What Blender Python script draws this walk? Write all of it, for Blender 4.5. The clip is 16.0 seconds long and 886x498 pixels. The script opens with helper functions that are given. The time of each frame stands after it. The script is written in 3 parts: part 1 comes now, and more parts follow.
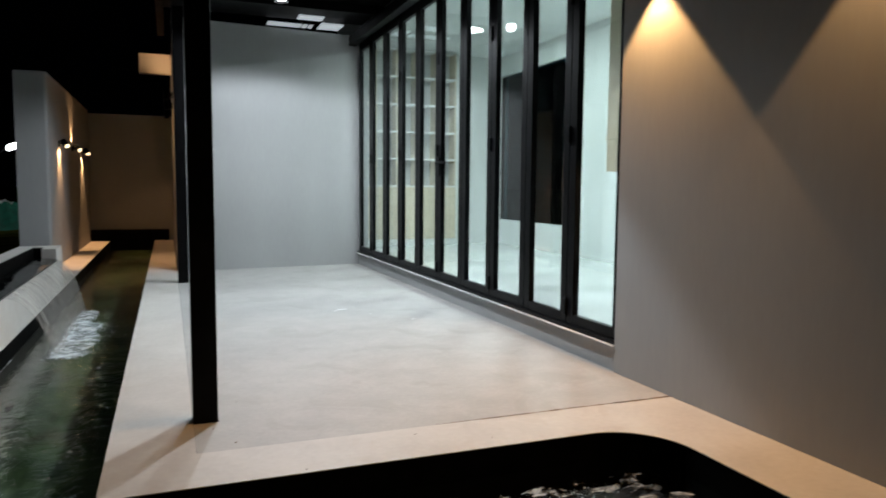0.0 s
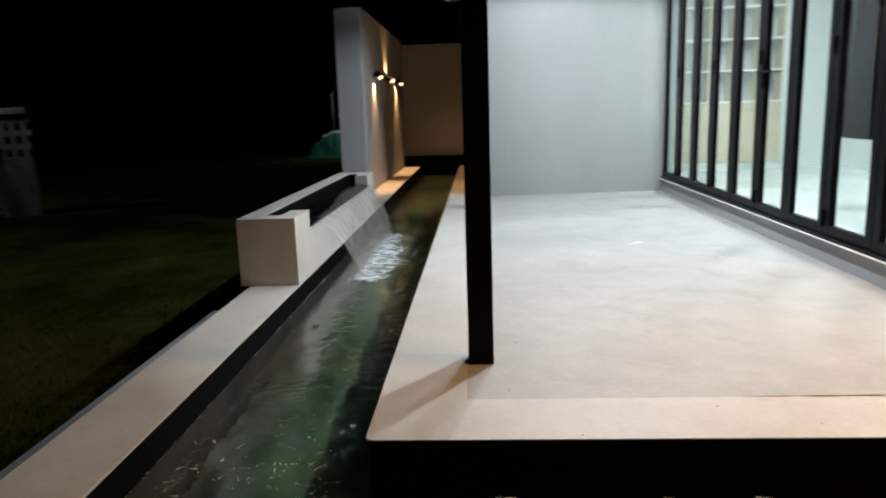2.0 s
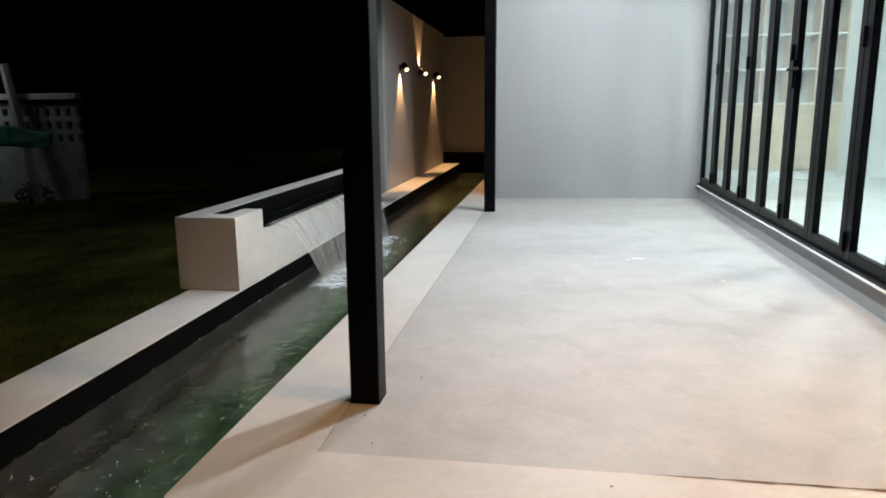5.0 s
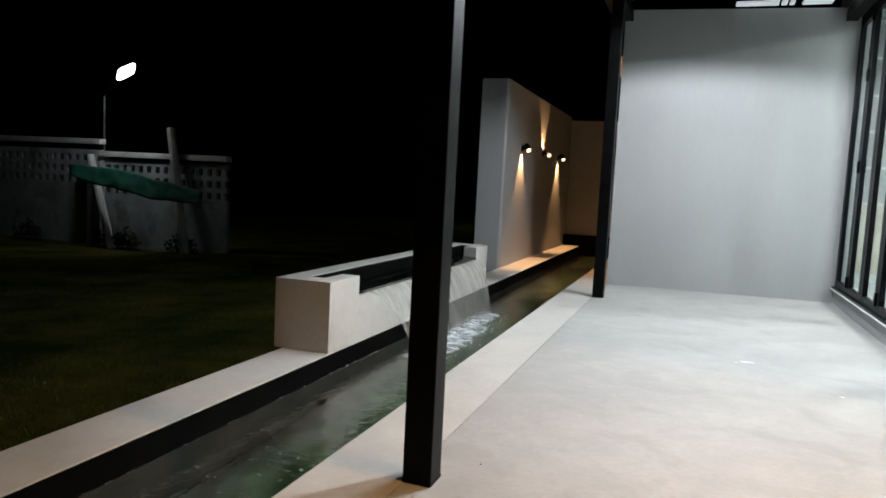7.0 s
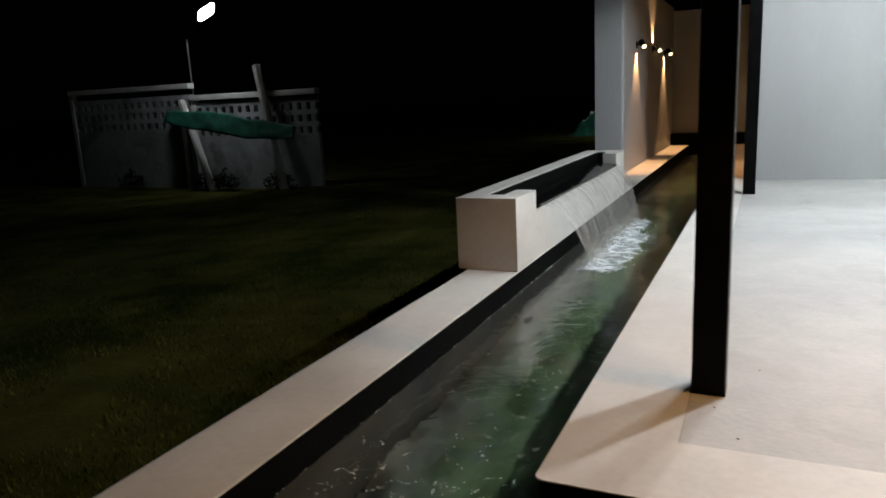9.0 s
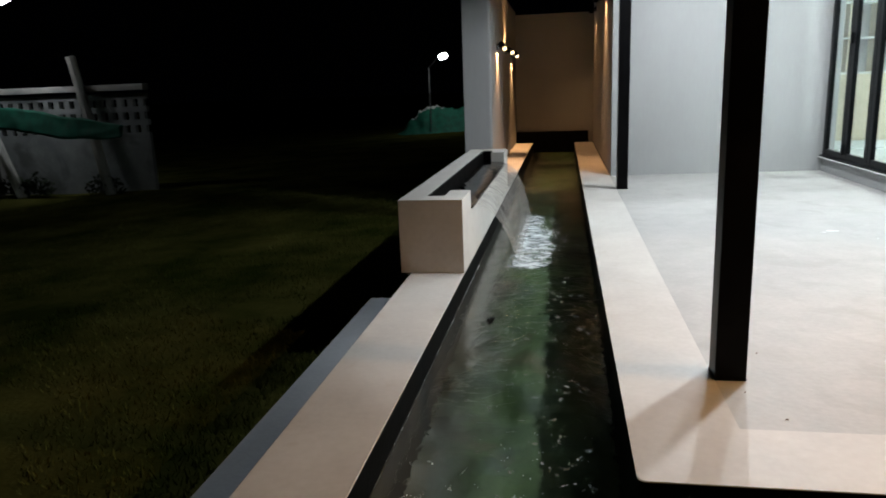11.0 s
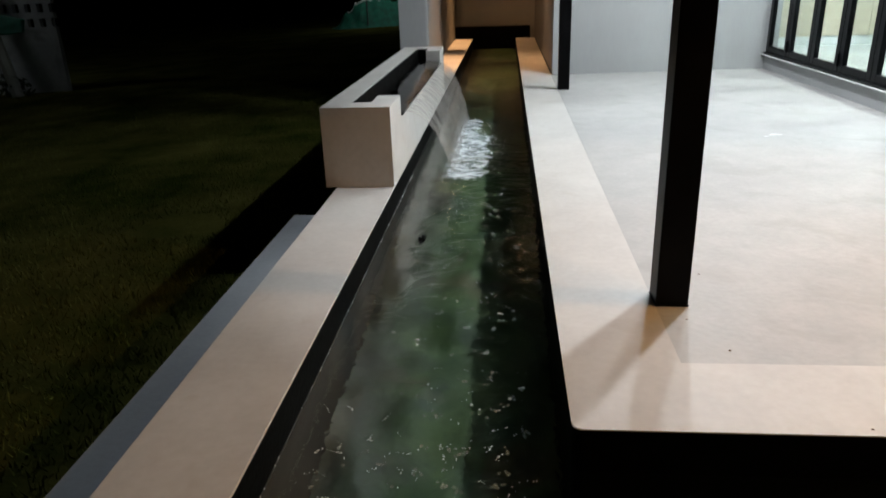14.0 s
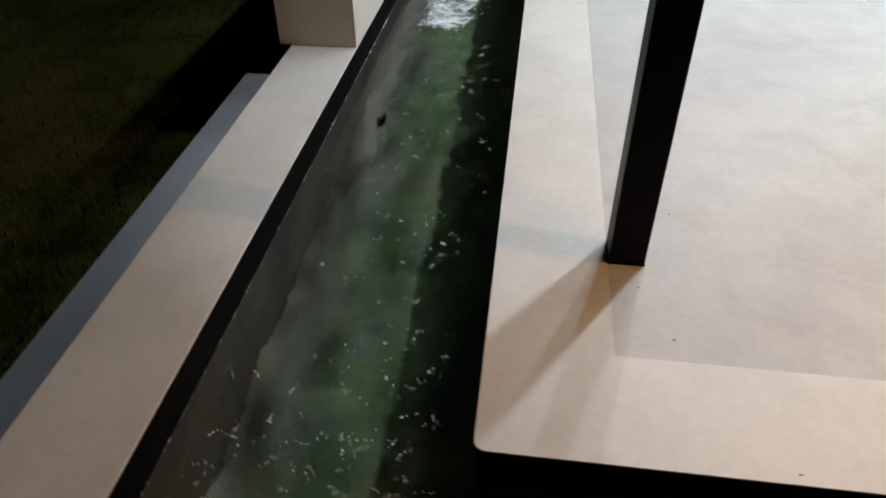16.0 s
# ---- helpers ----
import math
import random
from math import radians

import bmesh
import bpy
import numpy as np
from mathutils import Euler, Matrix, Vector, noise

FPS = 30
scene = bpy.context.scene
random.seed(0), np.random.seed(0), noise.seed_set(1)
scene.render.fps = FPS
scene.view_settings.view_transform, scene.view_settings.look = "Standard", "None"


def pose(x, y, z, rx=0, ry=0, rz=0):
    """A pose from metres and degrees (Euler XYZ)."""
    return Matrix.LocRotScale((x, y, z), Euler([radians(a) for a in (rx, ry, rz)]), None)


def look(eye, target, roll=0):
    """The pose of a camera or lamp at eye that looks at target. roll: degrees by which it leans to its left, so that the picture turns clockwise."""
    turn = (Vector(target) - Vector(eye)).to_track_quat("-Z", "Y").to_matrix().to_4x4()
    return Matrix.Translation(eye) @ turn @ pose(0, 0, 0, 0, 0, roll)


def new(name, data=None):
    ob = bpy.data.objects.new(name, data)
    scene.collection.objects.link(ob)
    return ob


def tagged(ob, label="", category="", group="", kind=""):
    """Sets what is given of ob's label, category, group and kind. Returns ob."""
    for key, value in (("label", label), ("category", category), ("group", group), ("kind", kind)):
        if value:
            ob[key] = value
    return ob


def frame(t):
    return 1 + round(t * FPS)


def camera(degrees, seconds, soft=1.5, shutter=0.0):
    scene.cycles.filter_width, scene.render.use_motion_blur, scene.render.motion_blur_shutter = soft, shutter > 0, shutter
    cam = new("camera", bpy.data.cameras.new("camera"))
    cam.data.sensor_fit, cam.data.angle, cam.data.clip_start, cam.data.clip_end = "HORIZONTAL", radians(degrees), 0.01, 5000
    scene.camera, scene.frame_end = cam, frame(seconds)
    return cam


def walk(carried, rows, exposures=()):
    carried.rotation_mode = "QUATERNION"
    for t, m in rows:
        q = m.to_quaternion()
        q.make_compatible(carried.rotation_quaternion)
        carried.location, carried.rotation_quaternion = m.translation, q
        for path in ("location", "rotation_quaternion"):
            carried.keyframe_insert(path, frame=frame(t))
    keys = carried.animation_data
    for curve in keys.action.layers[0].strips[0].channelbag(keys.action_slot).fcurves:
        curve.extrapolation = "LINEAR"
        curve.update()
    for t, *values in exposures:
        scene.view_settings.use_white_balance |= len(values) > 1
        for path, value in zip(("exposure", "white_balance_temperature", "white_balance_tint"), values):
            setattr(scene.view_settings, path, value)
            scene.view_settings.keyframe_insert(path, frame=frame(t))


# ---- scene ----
cam = camera(64.1, 16.0, soft=1.7, shutter=0.5)
PATH = [
    (0, (0.294, -2.967, 1.238), (1.015, -1.11, 1.06), 0.5),
    (0.5, (0.293, -2.837, 1.238), (0.864, -0.935, 1.002), 0.4),
    (1, (0.317, -2.67, 1.251), (0.639, -0.724, 0.919), -0.4),
    (1.5, (0.352, -2.576, 1.233), (0.46, -0.621, 0.821), -2.5),
    (2, (0.462, -2.501, 1.229), (0.353, -0.541, 0.846), -1.8),
    (2.5, (0.664, -2.408, 1.217), (0.334, -0.487, 0.768), -1.8),
    (3, (0.806, -2.347, 1.198), (0.417, -0.446, 0.712), -2.9),
    (3.5, (0.872, -2.282, 1.208), (0.614, -0.354, 0.743), -1.5),
    (4, (0.946, -2.127, 1.214), (0.691, -0.196, 0.761), -0.4),
    (6.5, (1.513, -1.753, 1.213), (0.974, 0.161, 0.994), 0.5),
    (7, (1.426, -1.774, 1.222), (0.764, 0.104, 1.035), 2.9),
    (7.5, (1.302, -1.81, 1.236), (0.773, 0.106, 1.016), 2.2),
    (8, (1.046, -1.883, 1.205), (0.492, -0.002, 0.814), 0.5),
    (8.5, (0.83, -1.931, 1.184), (0.08, -0.122, 0.78), -2.1),
    (9, (0.622, -1.92, 1.165), (-0.203, -0.145, 0.752), -2.8),
    (11.5, (-0.287, -2.071, 1.214), (-0.538, -0.138, 0.768), -1.3),
    (12, (-0.287, -1.931, 1.199), (-0.524, 0.002, 0.741), -0.8),
    (12.5, (-0.257, -1.887, 1.18), (-0.526, 0.029, 0.674), -2.1),
    (13, (-0.317, -1.873, 1.178), (-0.398, 0.052, 0.64), -2.4),
    (13.5, (-0.236, -1.807, 1.196), (-0.357, 0.109, 0.634), -2.2),
    (14, (-0.188, -1.722, 1.213), (-0.366, 0.137, 0.497), -1.9),
    (14.5, (-0.188, -1.548, 1.147), (-0.329, 0.286, 0.362), -2.5),
    (15, (-0.233, -1.202, 1.209), (-0.416, 0.449, 0.095), -0.1),
    (15.5, (-0.153, -1.122, 1.432), (-0.299, 0.496, 0.265), -3.1),
    (16, (0.074, -1.113, 1.57), (-0.134, 0.431, 0.316), -0.3),
]
walk(cam, [(t, look(eye, target, roll)) for t, eye, target, roll in PATH], exposures=[(0.0, -0.50, 6350, 9), (1.0, -0.37, 6350, 9), (2.0, -0.16, 6400, 9), (3.0, -0.08, 6500, 10), (4.0, -0.18, 6500, 10), (5.0, -0.16, 6500, 10), (6.5, -0.24, 6500, 10), (7.2, -0.16, 6500, 10), (8.0, -0.14, 6500, 10), (9.2, -0.05, 6500, 10), (15.0, -0.06, 6450, 10), (16.0, -0.2, 6400, 10)])

# ---- night sky and exposure ----
world = bpy.data.worlds.new("night")
scene.world = world
world.use_nodes = True
world.node_tree.nodes["Background"].inputs[0].default_value = (0.10, 0.12, 0.2, 1)
world.node_tree.nodes["Background"].inputs[1].default_value = 0.001
scene.view_settings.exposure = 0.0

WARM = (1.0, 0.54, 0.21)
AMBER = (1.0, 0.52, 0.22)
COOL = (0.915, 0.97, 1.03)


def lamp(kind, m, power, color, size=0.05, angle=90, blend=0.2):
    d = bpy.data.lights.new("lamp_light", kind)
    d.energy, d.color = power, color
    if kind == "SPOT":
        d.spot_size, d.spot_blend, d.shadow_soft_size = radians(angle), blend, size
    elif kind == "POINT":
        d.shadow_soft_size = size
    else:
        d.shape, d.size = "DISK", size
    ob = new("lamp_light", d)
    ob.matrix_world = m
    return ob


DECK_LAMPS = [(1.62, 2.6, 335, 93, 0.22), (1.62, 4.15, 185, 150, 0.35), (1.60, 5.75, 335, 158, 0.25)]
for x, y, power, cone, soft in DECK_LAMPS:
    lamp("SPOT", pose(x, y, 3.36), power, COOL, 0.06, cone, soft)
ROOM_LAMPS = [(4.6, 2.2), (4.6, 4.6), (4.6, 7.0)]
for x, y in ROOM_LAMPS:
    lamp("AREA", pose(x, y, 3.56), 66, (0.86, 1.0, 0.97), 0.35)
HOUSE_SCONCES = [(0.62, 205), (-0.98, 115)]
for y, power in HOUSE_SCONCES:
    lamp("SPOT", pose(2.965, y, 2.58, 0, 22, 0), power, WARM, 0.02, 94, 0.08)
# sconces on the garden wall: (y, up?)
WALL_SCONCES = [(9.35, False), (10.95, True), (12.45, False)]
for y, up in WALL_SCONCES:
    lamp("SPOT", pose(-1.212, y, 1.865 if up else 1.79, 180 if up else 0, 0, 0), 210, AMBER, 0.012, 70, 0.35)
SIDE_SCONCES = [(9.3, False), (10.9, True), (12.75, False)]
for y, up in SIDE_SCONCES:
    lamp("SPOT", pose(0.27, y, 2.71 if up else 2.57, 180 if up else 0, 0, 0), 190 if y < 12 else 70, AMBER, 0.03, 92, 1.0)
lamp("SPOT", look((-12.3, 12.5, 3.42), (-14.9, 13.1, 0.0)), 125, (0.9, 0.96, 1.0), 0.12, 128, 0.6)
lamp("POINT", pose(-5.5, 29.7, 2.5), 50, (0.9, 1.0, 0.97), 0.12)


# ---- materials ----
def nodes(name):
    m = bpy.data.materials.new(name)
    m.use_nodes = True
    t = m.node_tree
    return m, t, t.nodes["Principled BSDF"]


def surface(name, a, b, rough=0.7, scale=3.0, fine=60.0, bump=0.15, metal=0.0, stain=None, stretch=(1, 1, 1), spec=0.5, grain=0.10):
    """Two scales of noise between colours a and b, with an optional darker stain and fine relief."""
    m, t, p = nodes(name)
    mp = t.nodes.new("ShaderNodeMapping")
    mp.inputs["Scale"].default_value = stretch
    geo = t.nodes.new("ShaderNodeNewGeometry")
    t.links.new(geo.outputs["Position"], mp.inputs[0])
    n1 = t.nodes.new("ShaderNodeTexNoise")
    n1.inputs["Scale"].default_value, n1.inputs["Detail"].default_value, n1.inputs["Roughness"].default_value = scale, 8, 0.62
    n2 = t.nodes.new("ShaderNodeTexNoise")
    n2.inputs["Scale"].default_value, n2.inputs["Detail"].default_value = fine, 4
    t.links.new(mp.outputs[0], n1.inputs["Vector"])
    t.links.new(mp.outputs[0], n2.inputs["Vector"])
    r = t.nodes.new("ShaderNodeValToRGB")
    r.color_ramp.elements[0].position, r.color_ramp.elements[1].position = 0.35, 0.68
    r.color_ramp.elements[0].color, r.color_ramp.elements[1].color = (*a, 1), (*b, 1)
    t.links.new(n1.outputs["Fac"], r.inputs[0])
    mix = t.nodes.new("ShaderNodeMix")
    mix.data_type, mix.blend_type = "RGBA", "OVERLAY"
    mix.inputs["Factor"].default_value = grain
    t.links.new(r.outputs[0], mix.inputs["A"])
    t.links.new(n2.outputs["Fac"], mix.inputs["B"])
    out = mix.outputs["Result"]
    if stain:
        n3 = t.nodes.new("ShaderNodeTexNoise")
        n3.inputs["Scale"].default_value, n3.inputs["Detail"].default_value, n3.inputs["Distortion"].default_value = stain[1], 6, 0.8
        t.links.new(mp.outputs[0], n3.inputs["Vector"])
        r3 = t.nodes.new("ShaderNodeValToRGB")
        r3.color_ramp.elements[0].position, r3.color_ramp.elements[1].position = stain[2], stain[2] + 0.12
        t.links.new(n3.outputs["Fac"], r3.inputs[0])
        m3 = t.nodes.new("ShaderNodeMix")
        m3.data_type = "RGBA"
        m3.inputs["B"].default_value = (*stain[0], 1)
        f3 = t.nodes.new("ShaderNodeMath")
        f3.operation = "MULTIPLY"
        f3.inputs[1].default_value = stain[3]
        t.links.new(r3.outputs[0], f3.inputs[0])
        t.links.new(f3.outputs[0], m3.inputs["Factor"])
        t.links.new(out, m3.inputs["A"])
        out = m3.outputs["Result"]
    t.links.new(out, p.inputs["Base Color"])
    rr = t.nodes.new("ShaderNodeMapRange")
    rr.inputs["To Min"].default_value, rr.inputs["To Max"].default_value = max(rough - 0.12, 0.03), min(rough + 0.12, 1)
    t.links.new(n1.outputs["Fac"], rr.inputs["Value"])
    t.links.new(rr.outputs[0], p.inputs["Roughness"])
    p.inputs["Metallic"].default_value, p.inputs["Specular IOR Level"].default_value = metal, spec
    if bump:
        bp = t.nodes.new("ShaderNodeBump")
        bp.inputs["Strength"].default_value, bp.inputs["Distance"].default_value = bump, 0.01
        t.links.new(n2.outputs["Fac"], bp.inputs["Height"])
        t.links.new(bp.outputs[0], p.inputs["Normal"])
    return m


def glowing(name, color, strength):
    m, t, p = nodes(name)
    p.inputs["Base Color"].default_value = (*color, 1)
    p.inputs["Emission Color"].default_value = (*color, 1)
    p.inputs["Emission Strength"].default_value = strength
    return m


def clear(name, color, ior, rough, bump=0.0, scale=6.0, stretch=(1, 1, 1)):
    m, t, p = nodes(name)
    p.inputs["Base Color"].default_value = (*color, 1)
    p.inputs["Transmission Weight"].default_value, p.inputs["IOR"].default_value, p.inputs["Roughness"].default_value = 1, ior, rough
    if bump:
        geo = t.nodes.new("ShaderNodeNewGeometry")
        mp = t.nodes.new("ShaderNodeMapping")
        mp.inputs["Scale"].default_value = stretch
        n = t.nodes.new("ShaderNodeTexNoise")
        n.inputs["Scale"].default_value, n.inputs["Detail"].default_value, n.inputs["Distortion"].default_value = scale, 3, 0.6
        b = t.nodes.new("ShaderNodeBump")
        b.inputs["Strength"].default_value, b.inputs["Distance"].default_value = bump, 0.03
        t.links.new(geo.outputs["Position"], mp.inputs[0])
        t.links.new(mp.outputs[0], n.inputs["Vector"])
        t.links.new(n.outputs["Fac"], b.inputs["Height"])
        t.links.new(b.outputs[0], p.inputs["Normal"])
    return m


BORDER = surface("smooth_screed", (0.49, 0.47, 0.44), (0.58, 0.56, 0.525), 0.55, 2.2, 30, 0.05, stain=((0.46, 0.42, 0.37), 5.0, 0.60, 0.4))
SLAB = surface("worn_concrete", (0.362, 0.357, 0.345), (0.432, 0.425, 0.410), 0.58, 4.0, 34, 0.10, stain=((0.31, 0.297, 0.277), 2.6, 0.55, 0.48))
RENDERED = surface("grey_render", (0.322, 0.328, 0.328), (0.350, 0.357, 0.355), 0.75, 1.1, 40, 0.04, stretch=(1, 1, 0.2), grain=0.05)
SILLTOP_LIT = surface("sill_top_lit", (0.60, 0.60, 0.60), (0.66, 0.66, 0.66), 0.75, 2, 60, 0.08, spec=0.2)
WHITE = surface("white_paint", (0.74, 0.78, 0.77), (0.80, 0.83, 0.82), 0.6, 1.0, 70, 0.05)
STEEL = surface("black_steel", (0.002, 0.002, 0.0022), (0.004, 0.004, 0.0045), 0.42, 6, 120, 0.05, spec=0.07)
ALU = surface("black_aluminium", (0.003, 0.0034, 0.004), (0.006, 0.0065, 0.0075), 0.35, 6, 150, 0.03, spec=0.08)
LINER = surface("black_pool_liner", (0.0012, 0.0013, 0.0013), (0.004, 0.0042, 0.004), 0.6, 5, 50, 0.2, spec=0.04)
POOLFLOOR = surface("algae_pool_floor", (0.009, 0.030, 0.008), (0.056, 0.092, 0.030), 0.7, 3.6, 34, 0.4, grain=0.4, stain=((0.06, 0.042, 0.02), 1.7, 0.56, 0.6))


def add_grey_side(m, colour, x0, x1):
    """Turns the pool floor greyer towards its kerb side, with a ragged edge."""
    t = m.node_tree
    p = t.nodes["Principled BSDF"]
    old = p.inputs["Base Color"].links[0].from_socket
    geo, sep = t.nodes.new("ShaderNodeNewGeometry"), t.nodes.new("ShaderNodeSeparateXYZ")
    n = t.nodes.new("ShaderNodeTexNoise")
    n.inputs["Scale"].default_value, n.inputs["Detail"].default_value = 2.5, 5
    mul = t.nodes.new("ShaderNodeMath")
    mul.operation, mul.inputs[1].default_value, mul.inputs[2].default_value = "MULTIPLY_ADD", 0.45, -0.22
    add = t.nodes.new("ShaderNodeMath")
    mr = t.nodes.new("ShaderNodeMapRange")
    mr.inputs["From Min"].default_value, mr.inputs["From Max"].default_value = x0, x1
    mr.inputs["To Min"].default_value, mr.inputs["To Max"].default_value = 0.85, 0.0
    mix = t.nodes.new("ShaderNodeMix")
    mix.data_type = "RGBA"
    mix.inputs["B"].default_value = (*colour, 1)
    t.links.new(geo.outputs["Position"], sep.inputs[0])
    t.links.new(geo.outputs["Position"], n.inputs["Vector"])
    t.links.new(n.outputs["Fac"], mul.inputs[0])
    t.links.new(sep.outputs["X"], add.inputs[0])
    t.links.new(mul.outputs[0], add.inputs[1])
    t.links.new(add.outputs[0], mr.inputs["Value"])
    t.links.new(mr.outputs[0], mix.inputs["Factor"])
    t.links.new(old, mix.inputs["A"])
    t.links.new(mix.outputs["Result"], p.inputs["Base Color"])


add_grey_side(POOLFLOOR, (0.030, 0.026, 0.020), -0.80, -0.46)
GREYWALL = surface("grey_pool_wall", (0.022, 0.022, 0.020), (0.045, 0.043, 0.039), 0.8, 3, 30, 0.2, spec=0.1)
STEPMAT = surface("blue_grey_step", (0.24, 0.26, 0.275), (0.30, 0.32, 0.335), 0.7, 2, 50, 0.12)
PAVING = surface("low_bounce_paving", (0.10, 0.10, 0.098), (0.16, 0.158, 0.15), 0.8, 2.5, 40, 0.2)
SOIL = surface("lawn_soil", (0.017, 0.022, 0.004), (0.072, 0.068, 0.018), 0.95, 0.8, 25, 0.8, spec=0.0)
GRASS = surface("grass_blades", (0.024, 0.036, 0.006), (0.100, 0.096, 0.026), 0.9, 0.8, 30, 0.0, spec=0.0)
TIMBER = surface("cream_timber", (0.58, 0.50, 0.36), (0.66, 0.59, 0.44), 0.5, 2, 40, 0.06, stretch=(1, 1, 5))
SHELFMAT = surface("shelf_back_grey", (0.40, 0.42, 0.42), (0.46, 0.48, 0.48), 0.6, 2, 40, 0.04)
TILE = surface("polished_floor", (0.72, 0.76, 0.75), (0.78, 0.81, 0.80), 0.15, 0.8, 20, 0.02)
FENCE = surface("whitewashed_wall", (0.22, 0.24, 0.245), (0.35, 0.37, 0.37), 0.85, 1.5, 25, 0.3, stain=((0.10, 0.105, 0.10), 0.9, 0.52, 0.7))
CONCRETE = surface("cast_concrete_post", (0.40, 0.40, 0.38), (0.55, 0.55, 0.52), 0.85, 3, 30, 0.3)
WEATHERED = surface("weathered_pole", (0.06, 0.06, 0.06), (0.12, 0.12, 0.12), 0.8, 3, 40, 0.1)
NET = surface("green_shade_net", (0.002, 0.070, 0.042), (0.004, 0.130, 0.080), 0.8, 4, 80, 0.3)
WEED = surface("weed_leaf", (0.010, 0.020, 0.007), (0.026, 0.042, 0.014), 0.8, 5, 40, 0.0)
GLASS = clear("window_glass", (0.90, 0.97, 0.96), 1.45, 0.0)
WATER = clear("pool_water", (0.80, 0.90, 0.84), 1.33, 0.03, 0.17, 12.0)


def falling():
    """Thin water: mostly see-through, with glossy pale threads running down."""
    m, t, p = nodes("falling_water")
    geo = t.nodes.new("ShaderNodeNewGeometry")
    mp = t.nodes.new("ShaderNodeMapping")
    mp.inputs["Scale"].default_value = (0.5, 8, 0.5)
    n = t.nodes.new("ShaderNodeTexNoise")
    n.inputs["Scale"].default_value, n.inputs["Detail"].default_value = 3.0, 6
    r = t.nodes.new("ShaderNodeMapRange")
    r.inputs["From Min"].default_value, r.inputs["From Max"].default_value, r.inputs["To Min"].default_value, r.inputs["To Max"].default_value = 0.36, 0.70, 0.14, 0.66
    t.links.new(geo.outputs["Position"], mp.inputs[0])
    t.links.new(mp.outputs[0], n.inputs["Vector"])
    t.links.new(n.outputs["Fac"], r.inputs["Value"])
    t.links.new(r.outputs[0], p.inputs["Alpha"])
    p.inputs["Base Color"].default_value = (0.42, 0.40, 0.37, 1)
    p.inputs["Roughness"].default_value = 0.12
    p.inputs["Specular IOR Level"].default_value = 0.6
    return m


SHEET = falling()
STILL = clear("trough_water", (0.75, 0.80, 0.78), 1.33, 0.02, 0.16, 7.0, (1.6, 0.7, 1))


def lacy(name, a, b, scale, stretch, lo, hi, top):
    """Froth and ripple glints: pale, broken up by gaps where the dark water shows through."""
    m = surface(name, a, b, 0.35, 9, 60, 0.3)
    t = m.node_tree
    p = t.nodes["Principled BSDF"]
    geo, mp, n = t.nodes.new("ShaderNodeNewGeometry"), t.nodes.new("ShaderNodeMapping"), t.nodes.new("ShaderNodeTexNoise")
    mp.inputs["Scale"].default_value = stretch
    mp.inputs["Rotation"].default_value = (0, 0, radians(24))
    n.inputs["Scale"].default_value, n.inputs["Detail"].default_value, n.inputs["Roughness"].default_value, n.inputs["Distortion"].default_value = scale, 9, 0.68, 0.7
    r = t.nodes.new("ShaderNodeMapRange")
    r.inputs["From Min"].default_value, r.inputs["From Max"].default_value, r.inputs["To Min"].default_value, r.inputs["To Max"].default_value = lo, hi, 0.0, top
    t.links.new(geo.outputs["Position"], mp.inputs[0])
    t.links.new(mp.outputs[0], n.inputs["Vector"])
    t.links.new(n.outputs["Fac"], r.inputs["Value"])
    t.links.new(r.outputs[0], p.inputs["Alpha"])
    return m


FOAM = lacy("white_foam", (0.62, 0.70, 0.76), (0.84, 0.88, 0.90), 8.0, (0.9, 1.5, 1.0), 0.38, 0.64, 0.88)
FROTH_GLINT = lacy("froth_and_glint", (0.40, 0.46, 0.50), (0.74, 0.78, 0.80), 10.0, (1.0, 2.0, 1.0), 0.47, 0.68, 0.75)
SPRAY_GLINT = surface("droplets_and_glints", (0.50, 0.54, 0.56), (0.80, 0.83, 0.85), 0.3, 9, 60, 0.1)
BUBBLE = surface("pale_bubble_film", (0.42, 0.48, 0.46), (0.62, 0.68, 0.66), 0.08, 20, 80, 0.0)
BUBBLE.node_tree.nodes["Principled BSDF"].inputs["Alpha"].default_value = 0.22
GLOWCOOL = glowing("cool_lens", (0.95, 0.98, 1.0), 40)
GLOWWARM = glowing("warm_lens", (1.0, 0.72, 0.42), 3.5)
GLOWPANEL = glowing("lamplight_as_glow", (0.9, 0.95, 1.0), 0.45)


# ---- building tools ----
def box(bm, x0, x1, y0, y1, z0, z1, bevel=0.0):
    vs = [bm.verts.new((x, y, z)) for x in (x0, x1) for y in (y0, y1) for z in (z0, z1)]
    fs = [bm.faces.new([vs[i] for i in q]) for q in ((0, 1, 3, 2), (4, 6, 7, 5), (0, 4, 5, 1), (2, 3, 7, 6), (0, 2, 6, 4), (1, 5, 7, 3))]
    if bevel:
        es = {e for f in fs for e in f.edges}
        bmesh.ops.bevel(bm, geom=list(es), offset=bevel, segments=2, affect="EDGES", profile=0.5)
    return bm


def bx(*a, bevel=0.0):
    return box(bmesh.new(), *a, bevel=bevel)


def tube(bm, a, b, r0, r1=None, n=14, caps=True):
    a, b = Vector(a), Vector(b)
    d = b - a
    m = Matrix.Translation((a + b) / 2) @ d.to_track_quat("Z", "Y").to_matrix().to_4x4()
    bmesh.ops.create_cone(bm, cap_ends=caps, segments=n, radius1=r0, radius2=r0 if r1 is None else r1, depth=d.length, matrix=m)
    return bm


